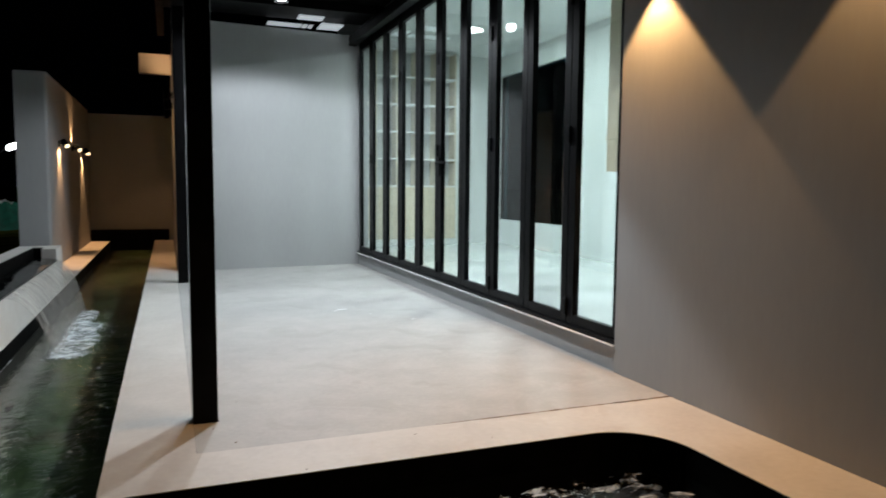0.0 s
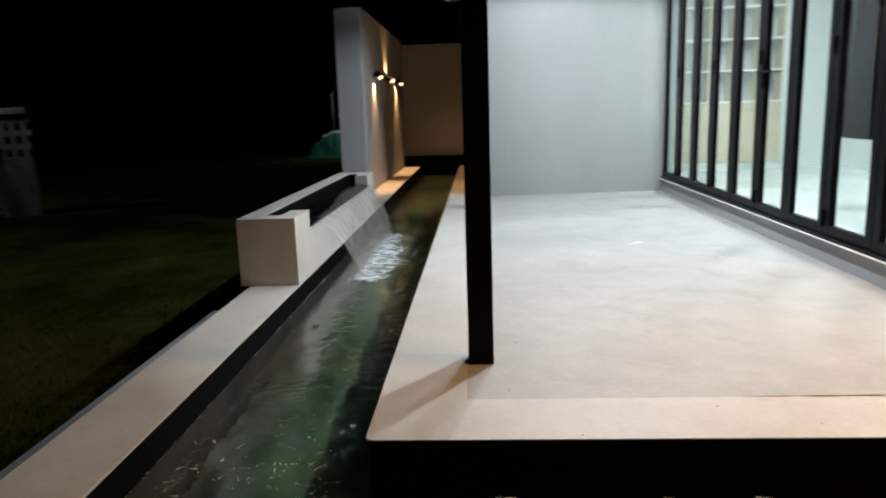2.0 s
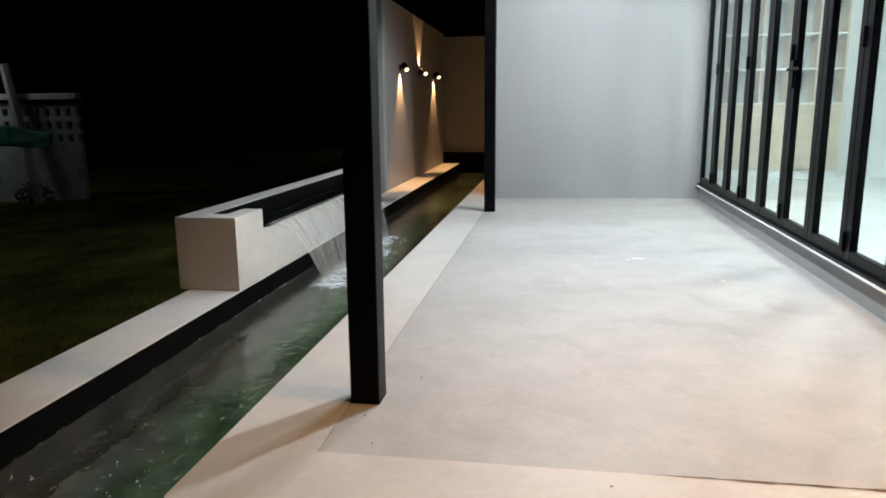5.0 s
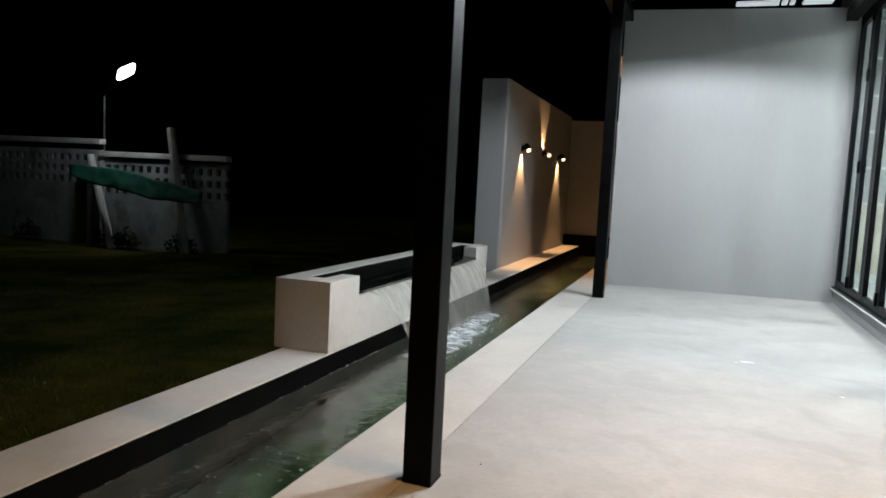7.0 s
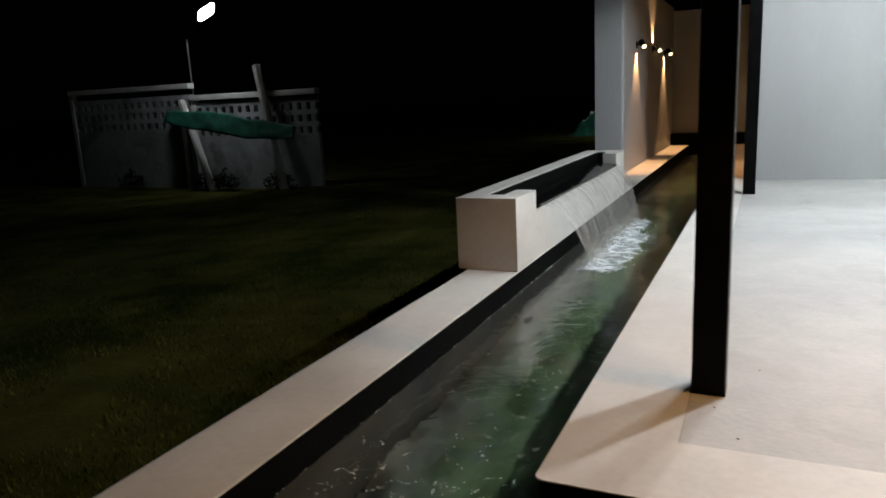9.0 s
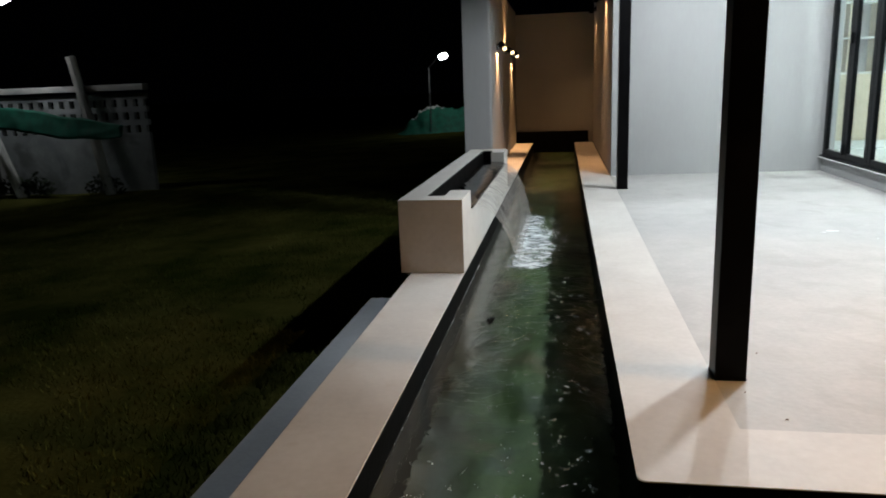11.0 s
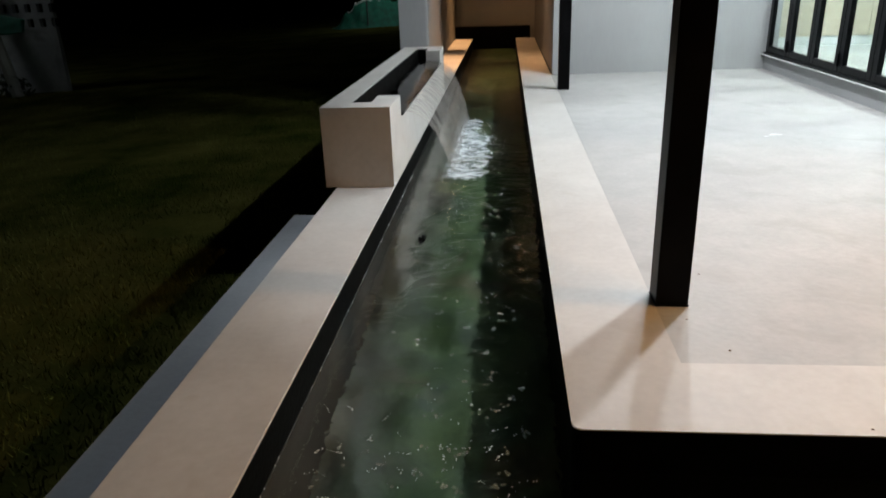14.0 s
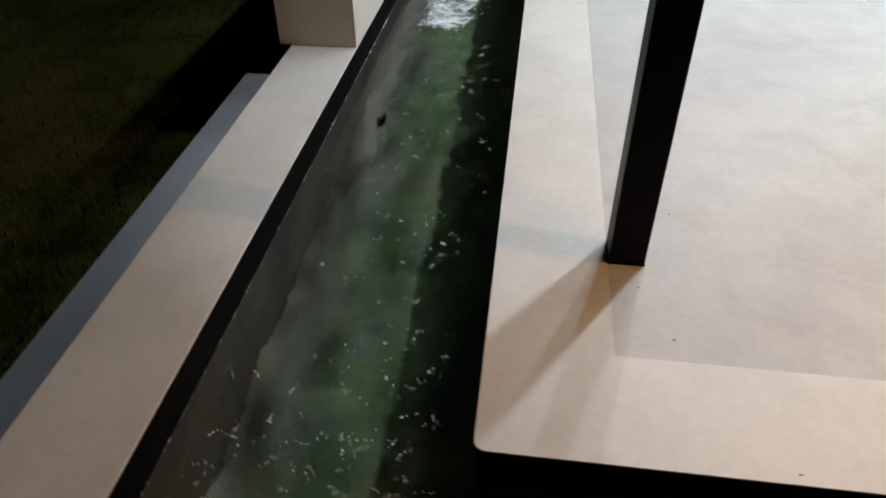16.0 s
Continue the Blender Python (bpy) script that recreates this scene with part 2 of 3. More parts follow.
def mesh_ob(name, bm, material, smooth=False):
    bmesh.ops.recalc_face_normals(bm, faces=bm.faces)
    me = bpy.data.meshes.new(name)
    bm.to_mesh(me)
    bm.free()
    me.materials.append(material)
    if smooth:
        for f in me.polygons:
            f.use_smooth = True
    return new(name, me)


def part(name, bm, material, parent, label="", smooth=False):
    ob = mesh_ob(name, bm, material, smooth)
    ob.parent = parent
    if label:
        ob["label"] = label
    return ob


def thing(name, label, category, group="", at=(0, 0, 0)):
    ob = new(name)
    ob.location = at
    return tagged(ob, label, category, group)


def setting(name, bm, material, label, category):
    return tagged(mesh_ob(name, bm, material), label, category, kind="structure")


# ---- ground and lawn ----
def ground_z(x, y):
    d = max(-2.0 - x, 0)
    return -0.58 - 0.36 * min(d / 10.0, 1.0)


def build_ground():
    bm = bmesh.new()
    xs = [-400, -120, -60, -30, -22, -18, -15, -12, -10, -8, -6, -5, -4, -3, -2.0, -1.30, -1.24, 0, 3.2, 20, 120, 400]
    ys = [-400, -100, -30, -10, -4, 0, 4, 8, 12, 16, 22, 30, 60, 120, 400]
    grid = {}
    for i, x in enumerate(xs):
        for j, y in enumerate(ys):
            z = ground_z(x, y)
            if x > -1.3:
                z = -0.9
            grid[i, j] = bm.verts.new((x, y, z))
    for i in range(len(xs) - 1):
        for j in range(len(ys) - 1):
            bm.faces.new([grid[i, j], grid[i + 1, j], grid[i + 1, j + 1], grid[i, j + 1]])
    setting("ground", bm, SOIL, "dark uneven garden soil under sparse lawn", "ground")


build_ground()


def build_grass():
    rng = random.Random(4)
    verts, faces = [], []
    for _ in range(90000):
        x = -1.62 - rng.random() ** 1.6 * 9.5
        y = -1.5 + rng.random() * 14.5
        z = ground_z(x, y)
        if noise.noise((x * 0.7, y * 0.7, 3)) < -0.28:
            continue
        h, w, a = rng.uniform(0.02, 0.055), rng.uniform(0.003, 0.007), rng.uniform(0, 6.28)
        lx, ly = rng.uniform(-0.03, 0.03), rng.uniform(-0.03, 0.03)
        k = len(verts)
        verts += [(x - w * math.cos(a), y - w * math.sin(a), z - 0.004), (x + w * math.cos(a), y + w * math.sin(a), z - 0.004), (x + lx, y + ly, z + h)]
        faces.append((k, k + 1, k + 2))
    me = bpy.data.meshes.new("lawn_grass")
    me.from_pydata(verts, [], faces)
    me.materials.append(GRASS)
    tagged(new("lawn_grass", me), "short patchy dark green and brown lawn grass", "grass", kind="stuff")


build_grass()

# ---- terrace, pool, kerbs ----
WZ = -0.15          # water level
BED = -0.72


def extrude_plan(pts, z0, z1, bevel=0.0):
    bm = bmesh.new()
    top = [bm.verts.new((x, y, z1)) for x, y in pts]
    low = [bm.verts.new((x, y, z0)) for x, y in pts]
    bm.faces.new(top)
    bm.faces.new(low[::-1])
    n = len(pts)
    for i in range(n):
        bm.faces.new([top[i], low[i], low[(i + 1) % n], top[(i + 1) % n]])
    if bevel:
        bmesh.ops.bevel(bm, geom=[e for e in bm.edges if all(v.co.z > z1 - 1e-5 for v in e.verts)], offset=bevel, segments=2, affect="EDGES")
    return bm


def arc(cx, cy, r, a0, a1, n=10):
    return [(cx + r * math.cos(radians(a0 + (a1 - a0) * i / n)), cy + r * math.sin(radians(a0 + (a1 - a0) * i / n))) for i in range(n + 1)]


# terrace border: a strip along the pool and the channel, turning round the pool's rounded corner
border = arc(0.03, 0.03, 0.03, 180, 270, 5) + arc(2.25, -0.35, 0.35, 90, 0, 12) + [(2.6, -1.05), (3.058, -1.05), (3.058, 0.38), (0.386, 0.38), (0.386, 13.65), (0.0, 13.65)]
setting("terrace_border", extrude_plan(border, -0.0045, 0.0, 0.002), BORDER, "smooth pale screed border round the terrace slab", "terrace edge")
setting("terrace_slab", bx(0.389, 3.084, 0.383, 7.898, -0.0050, -0.0025), SLAB, "worn pale grey concrete terrace slab with stains", "terrace floor")
liner_pts = arc(0.05, 0.05, 0.045, 180, 270, 5) + arc(2.25, -0.35, 0.355, 90, 0, 12) + [(2.605, -1.05), (3.05, -1.05), (3.05, 13.64), (0.005, 13.64)]
setting("terrace_base", extrude_plan(liner_pts, -0.9, -0.0055), LINER, "black painted pool wall under the terrace", "pool wall")
# Out of view; dark tone chosen so little light bounces onto the house wall.
setting("walkway", bx(-3.6, 3.058, -7.0, -1.053, -0.35, 0.0, bevel=0.006), PAVING, "unseen walkway before the pool, kept dark against bounce light", "walkway")
setting("pool_wall_front", bx(-0.92, 3.0, -1.10, -1.045, -0.9, -0.355), LINER, "black pool wall under the walkway", "pool wall")
setting("kerb", bx(-1.25, -0.885, -1.05, 13.65, -0.010, 0.0, bevel=0.0015), BORDER, "smooth pale screed kerb along the channel", "kerb")
setting("kerb_base", bx(-1.246, -0.889, -1.05, 13.64, -0.9, -0.011), LINER, "black painted pool wall under the kerb", "pool wall")
setting("kerb_face", bx(-1.2502, -1.2465, -1.05, 13.64, -0.5, -0.0105), BORDER, "pale screed outer face of the kerb", "kerb")
setting("garden_step", bx(-1.535, -1.2515, -1.05, 2.475, -0.8, -0.17, bevel=0.005), STEPMAT, "blue grey cement step beside the kerb", "step")
# Below the water line the kerb-side wall is greyer than the black above.
setting("pool_wall_lower", bx(-0.8895, -0.884, -1.04, 13.6, BED, WZ - 0.012), GREYWALL, "grey lower pool wall below the water line", "pool wall")


def pool_bed():
    """Uneven bed of the pool and the channel."""
    bm = bmesh.new()
    nx, ny, last = 50, 150, None
    for j in range(ny + 1):
        y = -1.06 + 14.7 * (j / ny) ** 1.5
        line = []
        for i in range(nx + 1):
            x = -0.9 + 3.52 * (i / nx) ** 1.4
            z = BED + 0.07 * noise.noise((x * 2.2, y * 2.2, 5)) + 0.06 * noise.noise((x * 6, y * 6, 8)) + 0.035 * noise.noise((x * 15, y * 15, 2))
            line.append(bm.verts.new((x, y, z)))
        if last:
            for i in range(nx):
                bm.faces.new([last[i], last[i + 1], line[i + 1], line[i]])
        last = line
    ob = setting("pool_floor", bm, POOLFLOOR, "dark green algae covered pool floor", "pool floor")
    for f in ob.data.polygons:
        f.use_smooth = True


pool_bed()


def build_water():
    bm = bmesh.new()
    v = [bm.verts.new(p) for p in ((-0.888, -1.045, WZ), (2.6, -1.045, WZ), (2.6, 0.004, WZ), (0.004, 0.004, WZ), (0.004, 13.64, WZ), (-0.888, 13.64, WZ))]
    bm.faces.new(v)
    ob = setting("water", bm, WATER, "clear rippling dark green pool water", "water")
    ob.visible_shadow = False


build_water()
setting("channel_end", bx(-1.25, 0.30, 13.655, 13.84, -0.9, 0.235, bevel=0.008), LINER, "black tiled low ledge closing the channel", "ledge")

# ---- walls ----
TOP = 3.50
setting("wall_house_front", bx(3.06, 3.25, -7.0, 0.968, -0.35, 4.2), RENDERED, "smooth grey rendered house wall", "wall")
setting("wall_over_doors", bx(3.06, 3.25, 0.97, 9.2, TOP + 0.003, 4.2), RENDERED, "grey rendered wall above the folding doors", "wall")
setting("door_sill", bx(3.085, 3.25, 0.97, 7.898, -0.3, 0.174, bevel=0.003), RENDERED, "grey rendered raised sill under the folding doors", "sill")
# Coloured paler than the sill face for the light falling on top.
setting("door_sill_ledge", bx(3.040, 3.25, 0.970, 7.898, 0.1745, 0.1795), SILLTOP_LIT, "smooth ledge on the door sill, coloured paler as lit", "sill")
setting("wall_back", extrude_plan([(0.40, 7.68), (3.25, 7.918), (3.25, 8.1), (0.40, 8.1)], -0.3, TOP + 0.02), RENDERED, "smooth grey rendered end wall of the terrace", "wall")
setting("wall_house_side", bx(0.40, 0.60, 8.103, 13.85, -0.3, TOP + 0.02), RENDERED, "smooth grey rendered house side wall along the channel", "wall")
setting("wall_channel_end", bx(-1.63, 0.60, 13.853, 14.05, -0.9, 2.70), RENDERED, "grey rendered wall closing the channel", "wall")


def rounded_wall():
    pts = arc(-1.29, 8.34 + 0.04, 0.04, 0, -90, 5) + [(-1.65, 8.34), (-1.65, 13.85), (-1.25, 13.85)]
    return extrude_plan(pts, -0.9, 2.77, 0.01)


setting("wall_garden", rounded_wall(), RENDERED, "freestanding grey rendered garden wall with sconces", "wall")

# ---- terrace roof ----
setting("ceiling", bx(0.30, 3.057, -0.2, 7.6, 3.62, 3.70), STEEL, "dark sheet roof over the terrace", "roof")
setting("roof_fascia", bx(0.20, 0.298, -0.2, 9.0, 3.50, 3.72), STEEL, "black steel fascia of the terrace roof", "beam")


def roof_beam(name, *a):
    ob = mesh_ob(name, bx(*a, bevel=0.006), STEEL)
    return tagged(ob, "black steel roof beam of the terrace", "beam", "terrace roof beams")


for y in (0.80, 2.2, 3.6, 5.0, 6.38):
    roof_beam("roof_beam", 0.52, 3.055, y, y + 0.10, 3.50, 3.617)
for x in (0.382, 2.93):
    roof_beam("roof_beam", x, x + 0.12, 0.92 if x > 1 else 0.82, 7.89, 3.381 if x < 1 else 3.36, 3.496)
# Glowing strips stand in for lamplight on the wall top and ceiling.
for x0, x1, y0, y1 in ((1.70, 2.18, 7.70, 7.88), (2.21, 2.27, 7.70, 7.88), (2.30, 2.35, 7.70, 7.88), (2.44, 2.76, 7.50, 7.88), (2.05, 2.40, 7.12, 7.34)):
    tagged(mesh_ob("roof_glow_patch", bx(x0, x1, y0, y1, 3.565, 3.585), GLOWPANEL), "glowing strip in place of the lamplit wall top and ceiling", "roof panel", "roof panels")


def pillar(y):
    p = thing("pillar", "square black steel pillar standing on the terrace", "pillar", "terrace pillars", (0.449, y, 0))
    part("post", bx(-0.062, 0.062, -0.062, 0.062, 0.006, 3.38, bevel=0.005), STEEL, p)
    part("base_plate", bx(-0.0635, 0.0635, -0.0635, 0.0635, 0.0, 0.007), STEEL, p)
    return p


for y in (0.875, 6.45):
    pillar(y)


def deck_lamp(x, y):
    d = thing("ceiling_downlight", "round white downlight under the dark terrace roof", "ceiling light", "terrace downlights", (x, y, 3.62))
    bm = tube(bmesh.new(), (0, 0, -0.23), (0, 0, 0), 0.085, n=24, caps=False)
    part("housing", bm, STEEL, d, smooth=True)
    part("lens", tube(bmesh.new(), (0, 0, -0.20), (0, 0, -0.195), 0.08, n=24), GLOWCOOL, d, "glowing white lens")


for x, y, *rest in DECK_LAMPS:
    deck_lamp(x, y)

# ---- folding glass doors ----
PW, X0 = 0.6928, 3.12


def door_panel(y, k):
    d = thing("folding_door_panel", "tall glazed folding door panel in a black aluminium frame", "folding door", "folding doors", (X0, y, 0.208))
    h = 3.197
    for name, a in (("stile", (-0.028, 0.028, 0.003, 0.092, 0, h)), ("stile", (-0.028, 0.028, PW - 0.092, PW - 0.003, 0, h)),
                    ("rail", (-0.027, 0.027, 0.092, PW - 0.092, 0, 0.075)), ("rail", (-0.027, 0.027, 0.092, PW - 0.092, h - 0.12, h))):
        part(name, bx(*a, bevel=0.004), ALU, d)
    g = part("pane", bx(-0.004, 0.004, 0.090, PW - 0.090, 0.073, h - 0.118), GLASS, d, "clear glass pane")
    g.visible_shadow = False
    if k % 2:
        for z in (0.06, 1.35, 2.35, 3.0):
            part("hinge", bx(-0.050, -0.029, -0.022, 0.022, z, z + 0.13, bevel=0.006), ALU, d)
    if k == 5:
        hd = part("handle_plate", bx(-0.045, -0.029, -0.078, -0.040, 1.13, 1.36, bevel=0.004), ALU, d)
        bm = tube(bmesh.new(), (-0.045, -0.058, 1.28), (-0.075, -0.058, 1.28), 0.012)
        tube(bm, (-0.075, -0.05, 1.28), (-0.075, -0.34, 1.28), 0.012)
        part("lever", bm, ALU, hd, "black lever handle")


for k in range(10):
    door_panel(0.955 + PW * k, k)
fr = thing("door_frame", "black aluminium outer frame of the folding doors", "door frame")
part("track", bx(3.065, 3.175, 0.971, 7.897, 0.180, 0.206, bevel=0.004), ALU, fr)
part("head", bx(3.065, 3.175, 0.971, 7.897, 3.408, 3.498, bevel=0.004), ALU, fr)

# ---- room behind the doors ----
setting("room_floor", bx(3.252, 6.1, -1.0, 9.2, 0.10, 0.176), TILE, "polished pale room floor", "floor")
setting("room_ceiling", bx(3.252, 6.1, -1.0, 9.2, 3.60, 3.68), WHITE, "white room ceiling", "ceiling")
setting("wall_room_north", bx(3.252, 6.3, 9.2, 9.4, 0, 3.7), WHITE, "white room wall", "wall")
setting("wall_room_south", bx(3.252, 6.3, -1.2, -1.0, 0, 3.7), WHITE, "white room wall", "wall")
WY0, WY1, WZ0, WZ1 = 6.62, 9.15, 0.62, 3.25


def east_wall():
    bm = bmesh.new()
    box(bm, 6.102, 6.3, -1.0, WY0, 0, 3.7)
    box(bm, 6.102, 6.3, WY1, 9.198, 0, 3.7)
    box(bm, 6.102, 6.3, WY0, WY1, 0, WZ0)
    box(bm, 6.102, 6.3, WY0, WY1, WZ1, 3.7)
    return bm


setting("wall_room_east", east_wall(), WHITE, "white room wall with a wide dark window", "wall")
win = tagged(new("window_1"), "wide dark window to the night in a black frame", "window", kind="structure")
wp = part("pane", bx(6.18, 6.19, WY0, WY1, WZ0, WZ1), clear("dark_window_glass", (0.10, 0.22, 0.25), 1.07, 0.0), win)
for y in (WY0 + 0.02, WY1 - 0.02):
    part("frame_bar", bx(6.16, 6.21, y - 0.02, y + 0.02, WZ0, WZ1), ALU, win)


def bookshelf():
    s = thing("bookshelf", "tall empty built-in bookshelf with cream base cabinets", "bookshelf", at=(0, 0, 0.177))
    x0, x1, y1 = 3.30, 5.12, 9.197
    part("back_board", bx(x0, x1, y1 - 0.015, y1 - 0.001, 1.05, 3.40), SHELFMAT, s)
    n = 5
    for i in range(n + 1):
        x = x0 + (x1 - x0) * i / n
        part("upright", bx(x - 0.012, x + 0.012, y1 - 0.30, y1 - 0.016, 1.05, 3.40), TIMBER, s)
    for j in range(6):
        z = 1.05 + 0.47 * j
        part("shelf", bx(x0, x1, y1 - 0.31, y1 - 0.016, z - 0.012, z + 0.012), WHITE, s)
    part("plinth", bx(x0, x1, y1 - 0.33, y1 - 0.002, 0, 0.12), WHITE, s)
    for i in range(n):
        a, b = x0 + (x1 - x0) * i / n, x0 + (x1 - x0) * (i + 1) / n
        c = part("cabinet", bx(a, b, y1 - 0.34, y1 - 0.003, 0.12, 1.035), TIMBER, s)
        dr = part("door", bx(a + 0.004, b - 0.004, y1 - 0.36, y1 - 0.342, 0.13, 1.025, bevel=0.003), TIMBER, c)


bookshelf()
cup = thing("wall_cabinet", "cream timber wall cabinet hanging in the room", "cabinet")
part("body", bx(4.3, 4.65, -0.99, 2.95, 1.39, 3.4, bevel=0.004), TIMBER, cup)
part("shelf_edge", bx(4.28, 4.299, -0.99, 2.95, 1.70, 1.73), TIMBER, cup)
for x, y in ROOM_LAMPS:
    d = thing("room_downlight", "round recessed white downlight in the room ceiling", "ceiling light", "room downlights", (x, y, 3.6))
    part("rim", tube(bmesh.new(), (0, 0, -0.012), (0, 0, -0.001), 0.11, n=24), WHITE, d)
    part("lens", tube(bmesh.new(), (0, 0, -0.018), (0, 0, -0.013), 0.09, n=24), GLOWCOOL, d)


# ---- sconces ----
def sconce(x, y, z, up, side, label, lean=1.0):
    s = thing("wall_sconce", label, "wall lamp", "sconces", (x, y, z))
    part("wall_plate", bx(*sorted((0, side * 0.02)), -0.035, 0.035, -0.05, 0.05, bevel=0.004), STEEL, s)
    part("arm", bx(*sorted((side * 0.02, side * 0.07)), -0.012, 0.012, -0.012, 0.012), STEEL, s)
    head = pose(side * 0.095, 0, 0, 0, side * lean * (-52 if up else -38), 0) @ pose(0, 0, 0, -42 * lean, 0, 0)
    if up and not lean:
        head = head @ pose(0, 0, 0, 180)
    bm = tube(bmesh.new(), (0, 0, -0.075), (0, 0, 0.075), 0.045, n=20, caps=False)
    tube(bm, (0, 0, 0.072), (0, 0, 0.076), 0.045, n=20)
    bm.transform(head)
    part("shade", bm, STEEL, s, "black cylinder shade", smooth=True)
    bm = tube(bmesh.new(), (0, 0, -0.066), (0, 0, -0.060), 0.034, n=20)
    bm.transform(head)
    part("bulb", bm, GLOWWARM, s, "glowing warm lens")


for y, up in WALL_SCONCES:
    sconce(-1.25, y, 1.83, up, 1, "black cylinder wall sconce with a warm narrow beam")
for y, power in HOUSE_SCONCES:
    sconce(3.06, y, 2.70, False, -1, "black cylinder wall sconce on the house wall", 0.1)
for y, up in SIDE_SCONCES:
    sconce(0.40, y, 2.64, up, -1, "black cylinder wall sconce by the channel", 0.0)


# ---- fountain trough ----
def fountain():
    f = thing("fountain_trough", "pale rendered fountain trough spilling water into the channel", "fountain")
    bm = bmesh.new()
    xa, xb, xi, xo = -1.316, -0.885, -1.16, -1.03
    box(bm, xa, xb, 2.5, 2.68, 0.003, 0.50)
    box(bm, xa, xb, 6.2, 6.38, 0.003, 0.50)
    box(bm, xa, xi, 2.68, 6.2, 0.003, 0.50)
    box(bm, xo, xb, 2.68, 2.95, 0.003, 0.50)
    box(bm, xo, xb, 5.92, 6.2, 0.003, 0.50)
    box(bm, xo, xb, 2.95, 5.92, 0.003, 0.365)
    bmesh.ops.remove_doubles(bm, verts=bm.verts, dist=0.0005)
    part("body", bm, BORDER, f)
    bm = bmesh.new()
    box(bm, xi + 0.001, xi + 0.012, 2.69, 6.19, 0.02, 0.492)
    box(bm, xi + 0.012, xo - 0.002, 2.681, 2.692, 0.02, 0.492)
    box(bm, xi + 0.012, xo - 0.002, 6.188, 6.199, 0.02, 0.492)
    box(bm, xi + 0.012, xo - 0.002, 2.692, 6.188, 0.02, 0.10)
    part("lining", bm, LINER, f, "black lining")
    bm = bmesh.new()
    box(bm, xo - 0.001, xb + 0.012, 2.952, 5.918, 0.366, 0.378)
    part("spill_lip", bm, LINER, f, "wet black spill lip")
    bm = bmesh.new()
    nx, ny, last = 14, 90, None
    for j in range(ny + 1):
        line = []
        for i in range(nx + 1):
            u = i / nx
            x = xi + 0.013 + u * (xb + 0.010 - xi - 0.013)
            wide = min(max((u - 0.42) / 0.15, 0), 1)
            y = (2.693 + 0.262 * wide) + (3.494 - 0.534 * wide) * j / ny
            z = 0.404 - 0.020 * max(u - 0.3, 0) ** 2 / 0.49 + 0.0025 * noise.noise((x * 9, y * 5, 2)) + 0.0012 * noise.noise((x * 24, y * 14, 7))
            line.append(bm.verts.new((x, y, z)))
        if last:
            for i in range(nx):
                bm.faces.new([last[i], last[i + 1], line[i + 1], line[i]])
        last = line
    w = part("trough_water", bm, STILL, f, "dark water sliding over the lip", smooth=True)
    w.visible_shadow = False
    # the falling sheet
    bm = bmesh.new()
    rows, cols, last = 14, 60, None
    for i in range(rows + 1):
        u = i / rows
        line = []
        for j in range(cols + 1):
            v = j / cols
            y = 4.43 + (v - 0.5) * (2.9 - 0.75 * u) + 0.012 * math.sin(j * 2.3 + u * 3)
            x = xb + 0.012 + 0.30 * u ** 0.75 + 0.008 * math.sin(j * 1.7) * u
            z = 0.384 - (0.384 - WZ) * u ** 1.7
            line.append(bm.verts.new((x, y, z)))
        if last:
            for j in range(cols):
                bm.faces.new([last[j], last[j + 1], line[j + 1], line[j]])
        last = line
    sh = part("water_sheet", bm, SHEET, f, "thin falling sheet of water", smooth=True)
    sh.visible_shadow = False


fountain()


def build_specks():
    rng = random.Random(9)
    verts, faces = [], []

    def blob(x, y, r, h):
        k = len(verts)
        n = 7
        a0 = rng.random() * 6
        for i in range(n):
            a = a0 + i * 2 * math.pi / n
            q = r * rng.uniform(0.6, 1.2)
            verts.append((x + q * math.cos(a), y + 1.3 * q * math.sin(a), WZ + 0.001))
        for i in range(n):
            a = a0 + (i + 0.5) * 2 * math.pi / n
            verts.append((x + 0.55 * r * math.cos(a), y + 0.9 * r * math.sin(a), WZ + h * rng.uniform(0.5, 1)))
        verts.append((x, y, WZ + h))
        for i in range(n):
            j = (i + 1) % n
            faces.extend([(k + i, k + j, k + n + i), (k + j, k + n + j, k + n + i), (k + n + i, k + n + j, k + 2 * n)])

    for _ in range(700):
        y = 4.35 + rng.gauss(0, 0.55)
        blob(-0.46 + rng.gauss(0, 0.12), y, rng.uniform(0.001, 0.005), rng.uniform(0.002, 0.008))
    # Ripple glitter on the rounded pool, put in as white specks.
    for _ in range(260):
        blob(rng.uniform(0.35, 2.2), -0.22 - abs(rng.gauss(0, 0.16)) + 0.03 * math.sin(rng.random() * 6), rng.uniform(0.001, 0.004), rng.uniform(0.001, 0.004))
    for _ in range(80):
        cx, cy = -0.30 + rng.gauss(0, 0.13), rng.uniform(-0.5, 2.6)
        if cx < -0.02:
            for _k in range(rng.randint(1, 3)):
                blob(cx + rng.gauss(0, 0.010), cy + rng.gauss(0, 0.010), rng.uniform(0.0008, 0.0025), 0.003)
    # Short strokes of glitter across the near channel, also drawn as white specks.
    for _ in range(34):
        cx, cy, a = rng.uniform(-0.82, -0.05), 0.02 + rng.gauss(0, 0.14), rng.uniform(0, 3.14)
        for _k in range(rng.randint(3, 9)):
            d = rng.gauss(0, 0.016)
            blob(cx + d * math.cos(a) + rng.gauss(0, 0.003), cy + d * math.sin(a) + rng.gauss(0, 0.003), rng.uniform(0.0008, 0.003), 0.003)
    return verts, faces


me = bpy.data.meshes.new("splash_foam")
v, f = build_specks()
me.from_pydata(v, [], f)
me.materials.append(SPRAY_GLINT)
